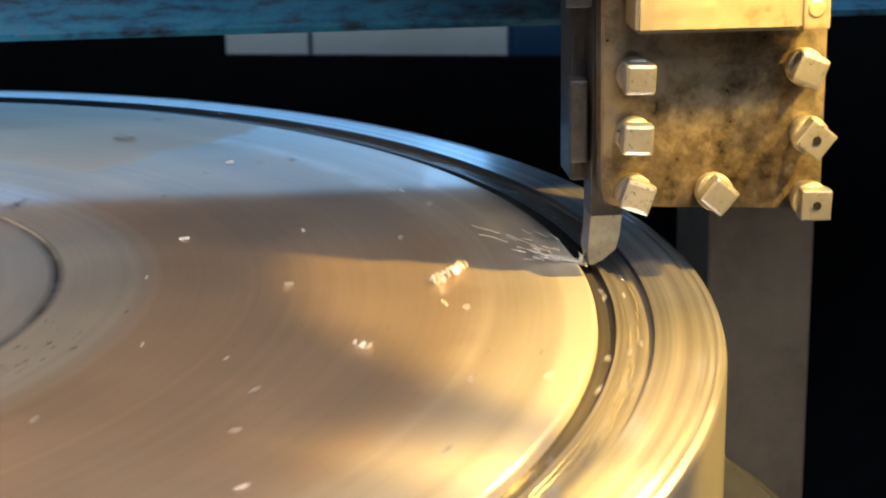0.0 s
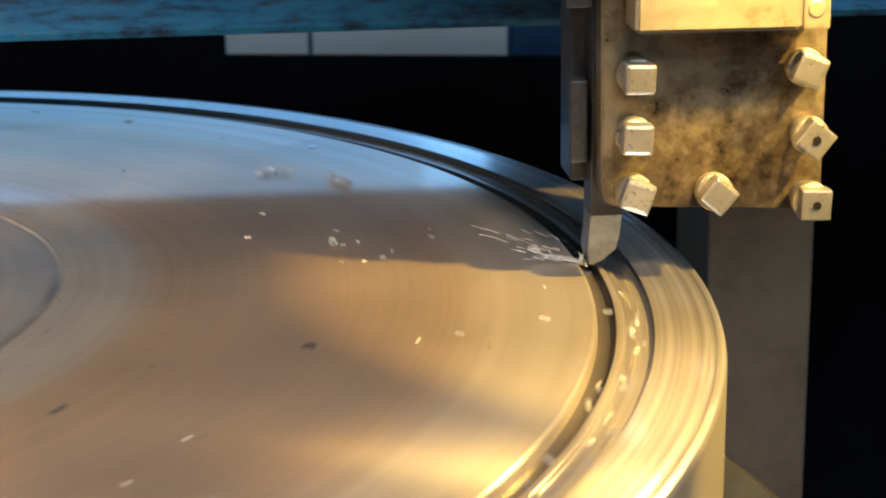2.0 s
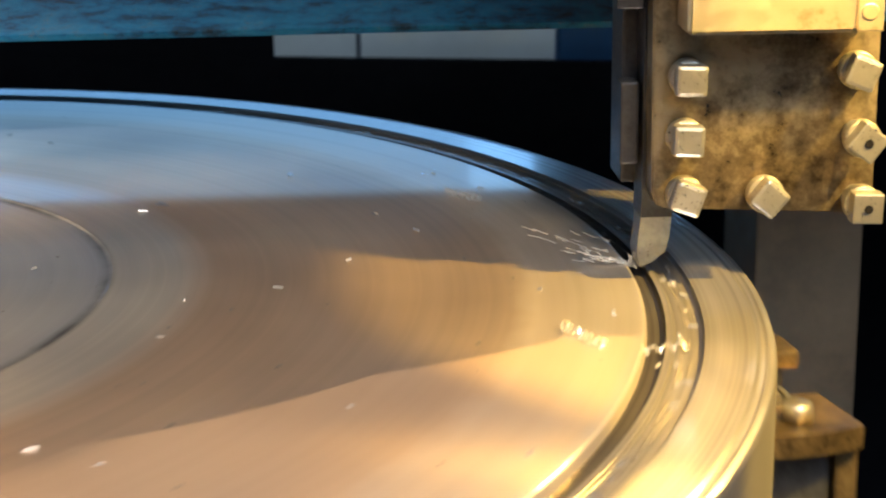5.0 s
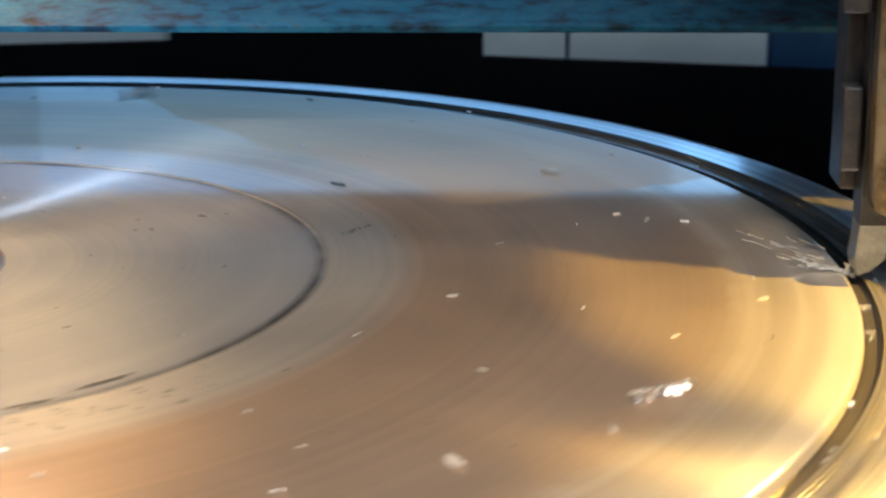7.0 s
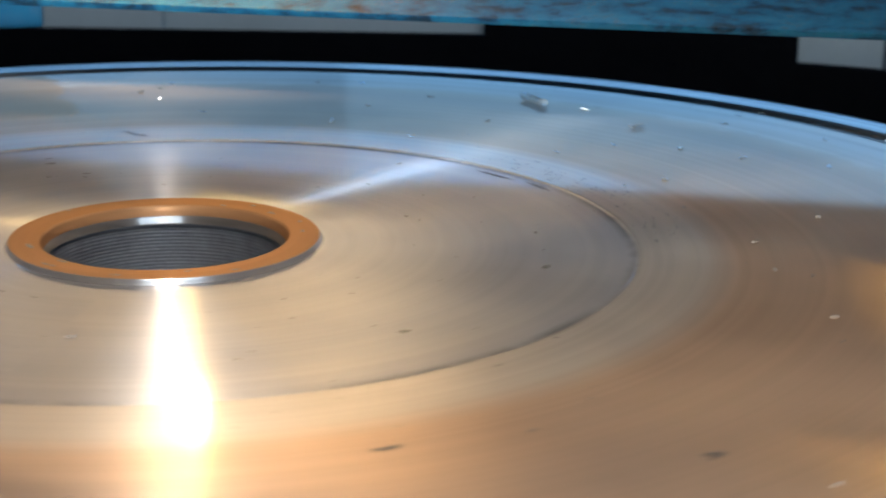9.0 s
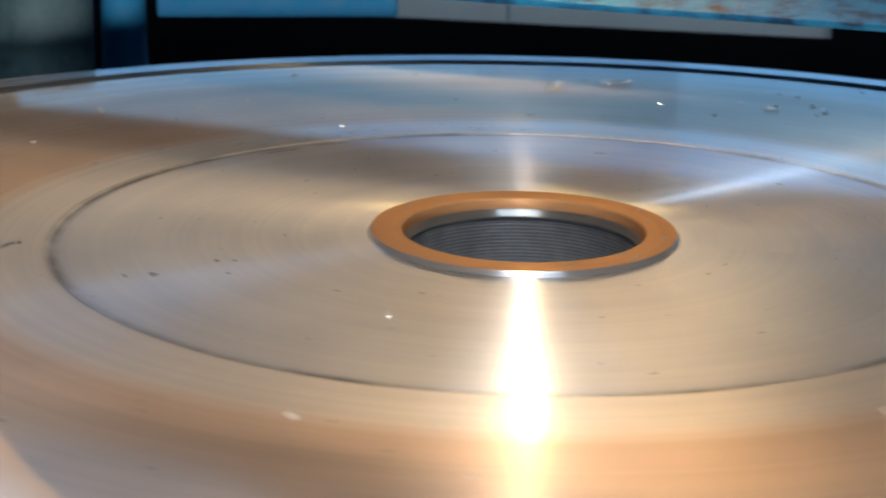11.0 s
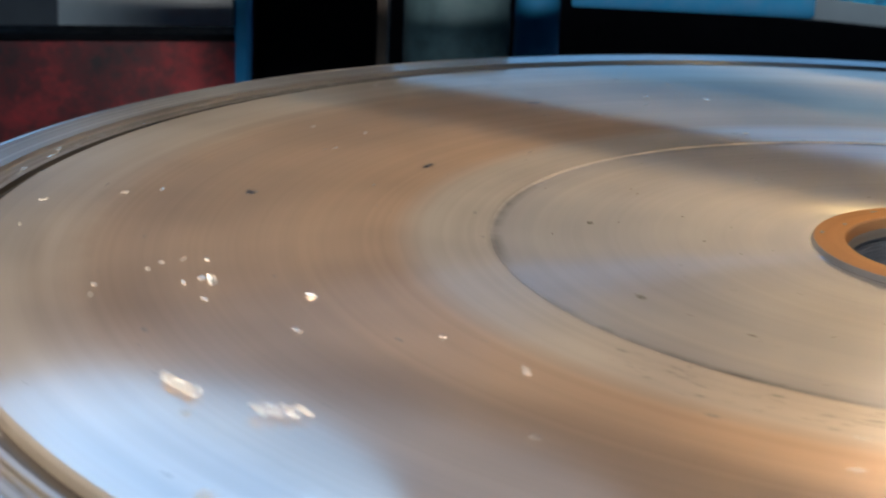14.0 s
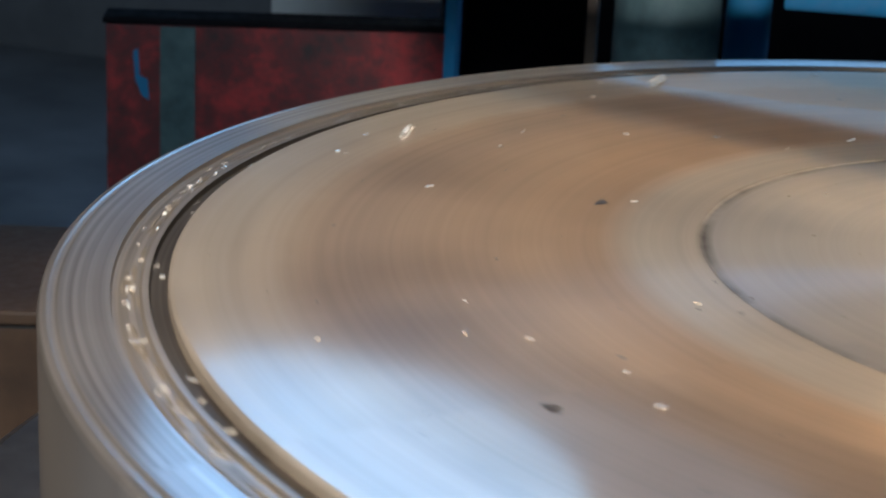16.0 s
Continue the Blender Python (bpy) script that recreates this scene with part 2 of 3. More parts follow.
SLIDEWAY = painted("rust_brown_slideway", [(0.3, (0.33, 0.255, 0.19)), (0.7, (0.50, 0.40, 0.31))], 0.5, 6, 0.2)
BRIGHT_BLUE = painted("blue_paint", [(0.3, (0.007, 0.117, 0.248)), (0.7, (0.009, 0.189, 0.36))], 0.75, 6, 0.2)
NAVY = painted("dark_blue_paint", [(0.3, (0.006, 0.04, 0.10)), (0.7, (0.01, 0.08, 0.19))], 0.5, 6, 0.2)
WHITE_PAINT = painted("dull_white_panel", [(0.3, (0.62, 0.62, 0.60)), (0.7, (0.78, 0.78, 0.76))], 0.6, 5, 0.1)
RED_PAINT = painted("worn_red_paint", [(0.36, (0.025, 0.014, 0.014)), (0.48, (0.13, 0.018, 0.018)), (0.62, (0.42, 0.03, 0.03))], 0.6, 9, 0.3)
TEAL_GREY = painted("mottled_grey_green", [(0.3, (0.012, 0.022, 0.024)), (0.5, (0.05, 0.09, 0.095)), (0.7, (0.10, 0.15, 0.15))], 0.7, 14, 0.5)
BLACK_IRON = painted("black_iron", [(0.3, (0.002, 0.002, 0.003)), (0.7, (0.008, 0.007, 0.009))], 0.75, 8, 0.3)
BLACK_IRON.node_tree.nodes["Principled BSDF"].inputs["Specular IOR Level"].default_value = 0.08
BROWN_IRON = painted("brown_oily_iron", [(0.3, (0.025, 0.015, 0.010)), (0.7, (0.085, 0.050, 0.030))], 0.55, 9, 0.3)
CONCRETE = painted("oily_concrete", [(0.3, (0.09, 0.09, 0.095)), (0.7, (0.36, 0.36, 0.38))], 0.36, 2.2, 0.3)
WALL = painted("workshop_plaster", [(0.3, (0.10, 0.10, 0.11)), (0.7, (0.22, 0.22, 0.23))], 0.8, 1.5, 0.2)


# ---- mesh helpers ----
def part(name, bm, mat, parent=None, label="", smooth=False):
    bmesh.ops.recalc_face_normals(bm, faces=bm.faces)
    me = bpy.data.meshes.new(name)
    bm.to_mesh(me)
    bm.free()
    for p in me.polygons:
        p.use_smooth = smooth
    me.materials.append(mat)
    ob = new(name, me)
    if parent is not None:
        ob.parent = parent
    if label:
        tagged(ob, label)
    return ob


def thing(name, label, category, m=None, group="", kind=""):
    ob = new(name)
    ob.empty_display_size = 0.05
    if m is not None:
        ob.matrix_world = m
    return tagged(ob, label, category, group, kind)


def box(bm, x0, x1, y0, y1, z0, z1, bevel=0.0, m=None):
    made = bmesh.ops.create_cube(bm, size=1.0, matrix=Matrix.Translation(((x0 + x1) / 2, (y0 + y1) / 2, (z0 + z1) / 2)) @ Matrix.Diagonal((x1 - x0, y1 - y0, z1 - z0, 1)))
    vs = made["verts"]
    if bevel:
        es = list({e for v in vs for e in v.link_edges})
        out = bmesh.ops.bevel(bm, geom=es, offset=bevel, segments=2, profile=0.6, affect="EDGES")
        vs = list({v for f in out["faces"] for v in f.verts} | {v for v in vs if v.is_valid})
    if m is not None:
        bmesh.ops.transform(bm, matrix=m, verts=vs)
    return bm


def boxes(*specs, bevel=0.0):
    bm = bmesh.new()
    for s in specs:
        box(bm, *s, bevel=bevel)
    return bm


def prism(bm, outline, y0, y1):
    """A closed outline in x and z, carried along y."""
    a = [bm.verts.new((x, y0, z)) for x, z in outline]
    b = [bm.verts.new((x, y1, z)) for x, z in outline]
    bm.faces.new(a)
    bm.faces.new(b[::-1])
    for i in range(len(a)):
        j = (i + 1) % len(a)
        bm.faces.new((a[i], b[i], b[j], a[j]))
    return bm


def revolve(profile, steps=256, closed=False):
    """A profile of radius and height, turned about z."""
    bm = bmesh.new()
    rings = []
    for r, z in profile:
        rings.append([bm.verts.new((r * math.cos(2 * math.pi * i / steps), r * math.sin(2 * math.pi * i / steps), z)) for i in range(steps)])
    pairs = list(zip(rings, rings[1:])) + ([(rings[-1], rings[0])] if closed else [])
    for a, b in pairs:
        for i in range(steps):
            j = (i + 1) % steps
            bm.faces.new((a[i], a[j], b[j], b[i]))
    return bm


def rounded(pts, d=0.0004):
    """Rounds each corner of a profile and holds the flats flat with a second pair of points."""
    out = [pts[0]]
    for p, q, n in zip(pts, pts[1:], pts[2:]):
        a, b = Vector(p) - Vector(q), Vector(n) - Vector(q)
        ka, kb = min(d, a.length * 0.2), min(d, b.length * 0.2)
        a, b, q = a.normalized(), b.normalized(), Vector(q)
        out += [tuple(q + a * ka * 2), tuple(q + a * ka), tuple(q + b * kb), tuple(q + b * kb * 2)]
    return out + [pts[-1]]


SKEW = pose(0, 0, TOP, 0, 0, -18)      # the machine stands 18 degrees askew

# ---- the setting ----
floor = part("floor", boxes((-5, 5, -5, 5, -0.1, 0)), CONCRETE)
tagged(floor, "dark oily concrete workshop floor", "floor", kind="structure")
ceiling = part("ceiling", boxes((-5, 5, -5, 5, 4.0, 4.1)), WALL)
tagged(ceiling, "grey workshop ceiling", "ceiling", kind="structure")
for nm, spec in (("wall_south", (-5.1, 5.1, -5.1, -5, 0, 4)), ("wall_east", (5, 5.1, -5, 5, 0, 4)), ("wall_west", (-5.1, -5, -5, 5, 0, 4))):
    tagged(part(nm, boxes(spec), WALL), "dim grey plaster workshop wall", "wall", kind="structure")

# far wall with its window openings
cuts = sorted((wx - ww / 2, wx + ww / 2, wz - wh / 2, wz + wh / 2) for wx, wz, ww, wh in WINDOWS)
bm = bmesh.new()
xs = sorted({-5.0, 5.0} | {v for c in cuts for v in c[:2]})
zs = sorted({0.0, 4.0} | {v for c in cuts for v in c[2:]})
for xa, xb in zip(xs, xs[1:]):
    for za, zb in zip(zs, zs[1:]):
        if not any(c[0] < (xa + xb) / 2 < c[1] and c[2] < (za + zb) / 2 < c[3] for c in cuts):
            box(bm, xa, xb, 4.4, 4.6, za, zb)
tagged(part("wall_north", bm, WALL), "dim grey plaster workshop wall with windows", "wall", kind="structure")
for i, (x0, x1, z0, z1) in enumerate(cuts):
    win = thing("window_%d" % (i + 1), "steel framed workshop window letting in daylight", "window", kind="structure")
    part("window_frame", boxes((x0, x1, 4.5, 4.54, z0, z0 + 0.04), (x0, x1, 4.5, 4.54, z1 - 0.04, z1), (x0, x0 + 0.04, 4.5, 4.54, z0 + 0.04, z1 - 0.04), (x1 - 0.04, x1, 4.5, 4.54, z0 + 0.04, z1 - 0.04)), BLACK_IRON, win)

# ---- the turned workpiece ----
def r_(v):
    return v * RIM


spinning = []
disc = thing("turned_disc", "large bright turned steel disc spinning on the lathe table", "workpiece", pose(0, 0, TOP))
spinning.append((disc, 0.0))
part("hub_face", revolve(rounded([(r_(0.1440), -0.0012), (r_(0.1465), -0.0007), (r_(0.4345), -0.0007), (r_(0.4375), 0.0)]), 360), STEEL_HUB, disc, "fine-turned hub face", True)
part("main_face", revolve(rounded([(r_(0.4375), 0.0), (r_(0.60), 0.0), (r_(0.80), 0.0), (r_(0.8950), 0.0), (r_(0.8975), -0.0012), (r_(0.8985), -0.0065)]), 360), STEEL_FACE, disc, "", True)
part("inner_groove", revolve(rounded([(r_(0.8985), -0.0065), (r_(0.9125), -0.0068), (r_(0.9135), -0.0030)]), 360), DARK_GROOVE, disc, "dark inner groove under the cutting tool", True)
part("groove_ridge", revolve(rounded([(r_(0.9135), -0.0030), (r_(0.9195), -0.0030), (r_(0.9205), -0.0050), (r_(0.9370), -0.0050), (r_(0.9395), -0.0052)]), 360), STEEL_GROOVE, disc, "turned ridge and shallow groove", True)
part("groove_wall", revolve(rounded([(r_(0.9395), -0.0052), (r_(0.9432), -0.0050), (r_(0.9440), -0.0016)]), 360), STEEL_GROOVE, disc, "darker steel wall of the groove", True)
part("rim_face", revolve(rounded([(r_(0.9440), -0.0016), (r_(0.9640), -0.0016), (r_(0.9845), -0.0016), (r_(0.9870), -0.0026), (r_(0.9910), -0.0026), (r_(0.9930), -0.0020), (r_(0.9985), -0.0030), (r_(1.0), -0.0060), (r_(1.0), -0.06), (r_(1.0), -0.13)]), 360), STEEL_RIM, disc, "outer rim with a bright chamfer", True)
part("collar_edge", revolve(rounded([(r_(0.1470), -0.0008), (r_(0.1448), -0.0006), (r_(0.1434), 0.0022), (r_(0.1427), 0.0027)], 0.0002), 200), STEEL_RIM, disc, "bright chamfered collar edge", True)
part("collar", revolve(rounded([(r_(0.1427), 0.0027), (r_(0.1150), 0.0027), (r_(0.1135), 0.0016), (r_(0.1128), -0.0010), (r_(0.1115), -0.0040)], 0.0002), 200), RUST_RING, disc, "rust-toned collar round the bore", True)
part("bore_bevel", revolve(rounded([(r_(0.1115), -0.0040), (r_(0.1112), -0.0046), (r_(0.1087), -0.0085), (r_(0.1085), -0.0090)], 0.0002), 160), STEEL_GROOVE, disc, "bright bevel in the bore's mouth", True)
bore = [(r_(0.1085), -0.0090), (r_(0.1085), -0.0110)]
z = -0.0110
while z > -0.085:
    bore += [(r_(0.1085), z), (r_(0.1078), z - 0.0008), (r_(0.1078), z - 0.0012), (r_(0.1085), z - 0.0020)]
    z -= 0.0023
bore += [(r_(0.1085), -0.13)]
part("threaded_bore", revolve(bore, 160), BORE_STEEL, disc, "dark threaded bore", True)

# ---- chuck table and jaws ----
table = thing("lathe_table", "dark iron rotary lathe table", "machine table", pose(0, 0, TOP))
spinning.append((table, 0.0))
part("table_plate", revolve(rounded([(0.02, -0.20), (0.74, -0.20), (0.76, -0.215), (0.76, -0.30), (0.70, -0.32), (0.30, -0.34), (0.30, -0.99)]), 160), DARK_STEEL, table, "", True)


def jaw():
    e = thing("chuck_jaw", "worn steel chuck jaw clamped against the disc's rim", "chuck jaw", group="jaws on the table")
    part("jaw_step", boxes((0.652, 0.722, 0.014, 0.050, -0.103, -0.091), bevel=0.003), JAW_STEEL, e)
    part("jaw_web", boxes((0.652, 0.712, 0.018, 0.046, -0.125, -0.1032), bevel=0.001), DARK_STEEL, e)
    bm = bmesh.new()
    n = 12
    arch = [(0.655 + 0.087 * i / n, -0.046 - 0.008 * math.sin(math.pi * i / n)) for i in range(n + 1)]
    low = [bm.verts.new((x, y, -0.137)) for x, y in arch + [(0.736, 0.014), (0.655, 0.014)]]
    top = [bm.verts.new((x, y, -0.122)) for x, y in arch + [(0.736, 0.014), (0.655, 0.014)]]
    bm.faces.new(low[::-1])
    bm.faces.new(top)
    for i in range(len(low)):
        j = (i + 1) % len(low)
        bm.faces.new((low[i], low[j], top[j], top[i]))
    part("jaw_flange", bm, JAW_STEEL, e)
    part("jaw_body", boxes((0.655, 0.725, -0.036, 0.046, -0.20, -0.1372), bevel=0.003), DARK_STEEL, e)
    part("jaw_leg", boxes((0.727, 0.742, -0.040, 0.000, -0.20, -0.1372), bevel=0.002), JAW_STEEL, e)
    for k in range(8):
        part("jaw_tooth", boxes((0.664 + 0.006 * k, 0.6675 + 0.006 * k, -0.004, 0.012, -0.1218, -0.114), bevel=0.0008), BOLT_STEEL, e)
    part("jaw_key", boxes((0.654, 0.662, -0.030, 0.010, -0.1218, -0.106), bevel=0.0015), BOLT_STEEL, e)
    bm = revolve([(0.0, 0.0), (0.009, 0.0), (0.010, -0.001), (0.010, -0.012), (0.0, -0.012)], 24)
    bmesh.ops.translate(bm, verts=bm.verts, vec=(0.705, -0.026, -0.111))
    part("jaw_screw", bm, BOLT_STEEL, e, "round screw head", True)
    return e


JAW_AT = -72.5
first = jaw()
first.matrix_world = pose(0, 0, TOP)
jaws = [first] + [copy_thing(first, pose(0, 0, TOP)) for i in range(3)]
for i, j in enumerate(jaws):
    spinning.append((j, JAW_AT + 90 * i))

# ---- cross rail ----
rail = thing("cross_rail", "blue painted cross rail, chipped and rusty", "machine beam", SKEW)
for nm, prof, mat, lab in (("rail_lip", [(0.388, 0.082), (0.393, 0.078), (0.51, 0.078), (0.54, 0.11), (0.54, 0.39), (0.525, 0.39), (0.525, 0.108), (0.386, 0.084)], BLUE_PAINT, "chipped blue paint"),
                           ("slideway", [(0.500, 0.106), (0.5245, 0.110), (0.5245, 0.39), (0.500, 0.39)], SLIDEWAY, "rust-brown slideway")):
    bm = bmesh.new()
    prism(bm, [(-b, c) for b, c in prof], -1.3, 1.6)
    bmesh.ops.transform(bm, matrix=pose(0, 0, 0, 0, 0, -90), verts=bm.verts)
    part(nm, bm, mat, rail, lab)

# ---- tool head ----
head = thing("tool_head", "oily steel lathe tool holder with square-headed clamp bolts", "tool holder", SKEW)
part("ram", boxes((0.600, 0.78, 0.06, 0.30, 0.16, 0.60), bevel=0.004), DARK_STEEL, head)
bm = bmesh.new()
prism(bm, [(0.5905, 0.17), (0.5915, 0.050), (0.5935, 0.0425), (0.600, 0.0395), (0.640, 0.0378), (0.7150, 0.0335), (0.7186, 0.0360), (0.7186, 0.17)], -0.020, -0.002)
bmesh.ops.bevel(bm, geom=bm.edges[:], offset=0.0010, segments=2, affect="EDGES")
part("front_plate", bm, PLATE_STEEL, head, "stained and oily front clamp plate")
part("back_plate", boxes((0.581, 0.715, 0.022, 0.06, 0.045, 0.40), bevel=0.002), DARK_STEEL, head)
part("core_block", boxes((0.612, 0.715, -0.002, 0.022, 0.045, 0.40), bevel=0.001), DARK_STEEL, head)
bm = bmesh.new()
prism(bm, [(0.6035, 0.1425), (0.6950, 0.1422), (0.6950, 0.46), (0.6035, 0.46)], -0.052, -0.0205)
bmesh.ops.bevel(bm, geom=bm.edges[:], offset=0.0022, segments=2, affect="EDGES")
part("upper_block", bm, BLOCK_STEEL, head, "yellow-lit ground steel upper block")
cap = part("cap_plate", boxes((0.6952, 0.7100, -0.0515, -0.0205, 0.1425, 0.46), bevel=0.0012), BLOCK_STEEL, head, "narrow cap plate")
bm = revolve(rounded([(0.0, 0.0), (0.0042, 0.0), (0.0050, -0.0008), (0.0050, -0.003)], 0.0003), 24)
bmesh.ops.transform(bm, matrix=pose(0.7020, -0.0524, 0.1535, 90), verts=bm.verts)
screw = part("cap_screw", bm, BLOCK_STEEL, cap, "slotted screw", True)
part("stop_bar", boxes((0.574, 0.5895, 0.000, 0.018, 0.150, 0.30), bevel=0.001), DARK_STEEL, head)
part("side_clamp", boxes((0.5775, 0.5880, 0.004, 0.020, 0.060, 0.108), bevel=0.0015), DARK_STEEL, head)
bm = bmesh.new()
prism(bm, [(0.590, 0.17), (0.589, 0.030), (0.607, 0.030), (0.608, 0.17)], -0.002, 0.022)
bit = part("tool_shank", bm, DARK_STEEL, head, "dark tool shank")
bm = bmesh.new()
prism(bm, [(0.589, 0.0302), (0.5885, 0.016), (0.5868, 0.0085), (0.5885, 0.0), (0.5965, 0.0025), (0.6040, 0.009), (0.6062, 0.018), (0.6075, 0.0302)], -0.001, 0.021)
bmesh.ops.bevel(bm, geom=bm.edges[:], offset=0.0006, segments=1, affect="EDGES")
part("cutting_tip", bm, TIP_STEEL, bit, "bright ground steel cutting tip")

BOLTS = [(0.6089, 0.1159, 2, False), (0.6081, 0.0823, 3, False), (0.6086, 0.0496, 20, False), (0.6543, 0.0484, 40, False),
         (0.7038, 0.1177, 22, False), (0.7067, 0.0799, 38, True), (0.7083, 0.0427, 2, True)]


def bolt(u, zz, turn, drilled, reach):
    """A square-headed clamp bolt: head, round neck and stud."""
    bm = bmesh.new()
    box(bm, -0.0086, 0.0086, -reach, -reach + 0.011, -0.0086, 0.0086, 0.0011 if drilled else 0.0022)
    turned = [(0.0, 0.0), (0.0098, 0.0), (0.0106, 0.0010), (0.0106, 0.0065), (0.0080, 0.0080), (0.0080, reach - 0.011 + 0.002)]
    neck = revolve(turned, 28)
    bmesh.ops.transform(neck, matrix=pose(0, -reach + 0.0105, 0, -90), verts=neck.verts)
    me = bpy.data.meshes.new("neck")
    neck.to_mesh(me)
    neck.free()
    bm.from_mesh(me)
    bmesh.ops.transform(bm, matrix=pose(u, -0.020, zz, 0, turn, 0), verts=bm.verts)
    ob = part("clamp_bolt", bm, BOLT_STEEL, head)
    if drilled:
        bm = bmesh.new()
        bmesh.ops.create_cone(bm, cap_ends=True, segments=16, radius1=0.0024, radius2=0.0024, depth=0.0012)
        bmesh.ops.transform(bm, matrix=pose(u, -0.020 - reach - 0.0001, zz, 90), verts=bm.verts)
        part("centre_hole", bm, BLACK_IRON, ob, "dark centre hole")


for u, zz, turn, drilled in BOLTS:
    bolt(u, zz, turn, drilled, 0.027 if drilled else 0.022)

# ---- behind the table ----
bed = thing("machine_bed", "thin black sheets for the dark machine bed behind the table", "machine bed", SKEW)
# thin upright black sheets stand in for the dark region behind the table
for nm, u0, u1, z0, z1 in (("bed_dark_sheet", -0.95, -0.10, -0.140, -0.118), ("bed_dark_sheet", 0.347, 1.0, -0.140, -0.164), ("bed_mid_sheet", -0.10, 0.347, 0.02, 0.02), ("bed_dark_sheet", 1.0, 2.4, -0.10, -0.10), ("bed_dark_sheet", -2.2, -0.95, 0.0, 0.0)):
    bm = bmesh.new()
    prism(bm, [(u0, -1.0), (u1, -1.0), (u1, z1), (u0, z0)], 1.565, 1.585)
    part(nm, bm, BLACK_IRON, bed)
panel = thing("wall_panel", "dull white sheet panels standing behind the bed", "panel", SKEW)
for u0, u1 in ((-0.87, -0.605), (-0.60, -0.10), (0.347, 0.465), (0.472, 0.7545)):
    part("panel_sheet", boxes((u0, u1, 1.60, 1.62, -1.0, 0.0), bevel=0.002), WHITE_PAINT, panel)
blue_board = thing("blue_cabinet", "blue painted steel cabinet", "cabinet", SKEW)
part("cabinet_body", boxes((0.760, 0.95, 1.60, 1.9, -1.0, 0.5), bevel=0.004), NAVY, blue_board)
column = thing("machine_column", "brown oily iron machine column", "column", SKEW)
part("column_shaft", boxes((0.86, 0.974, 0.80, 0.95, -1.0, 0.3), bevel=0.004), LIT_COLUMN_IRON, column)


def facing(x0, y0, x1, y1):
    """A pose at the first point whose x runs to the second."""
    return pose(x0, y0, TOP, 0, 0, math.degrees(math.atan2(y1 - y0, x1 - x0))), math.hypot(x1 - x0, y1 - y0)


m, w = facing(-1.277, 0.855, -0.880, 1.057)
red = thing("red_cabinet", "worn red painted steel cabinet with a dark stripe", "cabinet", m)
part("cabinet_body", boxes((0, w, 0, 0.06, -1.0, -0.1155), bevel=0.002), RED_PAINT, red)
part("top_trim", boxes((-0.004, w + 0.004, -0.004, 0.062, -0.1150, -0.106), bevel=0.002), BLACK_IRON, red, "black top trim")
bm = bmesh.new()
prism(bm, [(0.034, -0.150), (0.040, -0.146), (0.042, -0.180), (0.052, -0.186), (0.054, -0.212), (0.045, -0.208), (0.036, -0.185)], -0.0015, 0.001)
part("paint_mark", bm, BRIGHT_BLUE, red, "chipped light blue paint mark")
part("dark_stripe", boxes((0.068, 0.112, -0.003, 0.0, -1.0, -0.117)), TEAL_GREY, red, "dark worn stripe")
m, w = facing(-1.235, 1.224, -1.013, 1.326)
sheet = thing("white_board", "dull white board behind the red cabinet", "board", m)
part("board", boxes((0, w, 0, 0.02, -1.0, 0.2), bevel=0.002), WHITE_PAINT, sheet)
post = thing("blue_post", "slim blue painted post", "post", pose(-0.849, 0.962, TOP))
part("post_shaft", boxes((-0.008, 0.008, -0.008, 0.008, -1.0, 0.09), bevel=0.002), BRIGHT_BLUE, post)
m, w = facing(-0.911, 1.152, -0.754, 1.207)
dark = thing("black_cabinet", "black iron machine cabinet", "cabinet", m)
part("cabinet_body", boxes((0, w, 0, 0.2, -1.0, 0.07), bevel=0.004), BLACK_IRON, dark)
part("cabinet_door", boxes((0.012, w - 0.012, -0.004, 0.0, -0.95, -0.012), bevel=0.0015), BLACK_IRON, dark)
pole = thing("steel_pole", "thin rusty steel pole", "pole", pose(-0.629, 0.827, TOP))
part("pole_shaft", boxes((-0.006, 0.006, -0.006, 0.006, -1.0, 0.02), bevel=0.002), BROWN_IRON, pole)
bm = revolve(rounded([(0.0, 0.07), (0.057, 0.07), (0.057, -1.0), (0.0, -1.0)]), 40)
drum = thing("grey_column", "mottled grey-green round machine column", "column", pose(-0.535, 0.79, TOP))
part("column_shaft", bm, TEAL_GREY, drum, "", True)
bm = revolve(rounded([(0.0, 0.06), (0.025, 0.06), (0.025, -1.0), (0.0, -1.0)]), 32)
pipe = thing("blue_pipe", "blue painted upright pipe", "pipe", pose(-0.472, 0.90, TOP))
part("pipe_shaft", bm, BRIGHT_BLUE, pipe, "", True)
m, w = facing(-0.43, 0.88, -0.17, 0.93)
cover = thing("blue_cover", "bright blue sheet metal cover", "machine cover", m)
part("cover_sheet", boxes((0, w, 0, 0.12, -0.012, 0.05), bevel=0.004), BRIGHT_BLUE, cover)


# ---- small things on the disc ----
def hub_z(r):
    """The height of the turned face at a radius."""
    return -0.0007 if r < 0.2825 else 0.0


def blob(bm, r, a, length, width, high, rng, z0=0.0):
    """A low irregular patch, longer along the turn."""
    n = 12
    c, sn = math.cos(radians(a)), math.sin(radians(a))
    ring = []
    for i in range(n):
        q = 2 * math.pi * i / n
        k = 0.55 + 0.6 * rng.random()
        rad, tan = r + width / 2 * k * math.cos(q), length / 2 * k * math.sin(q)
        ring.append(bm.verts.new((rad * c - tan * sn, rad * sn + tan * c, z0 + 0.0001)))
    top = bm.verts.new((r * c, r * sn, z0 + high))
    for i in range(n):
        bm.faces.new((ring[i], ring[(i + 1) % n], top))
    bm.faces.new(ring[::-1])


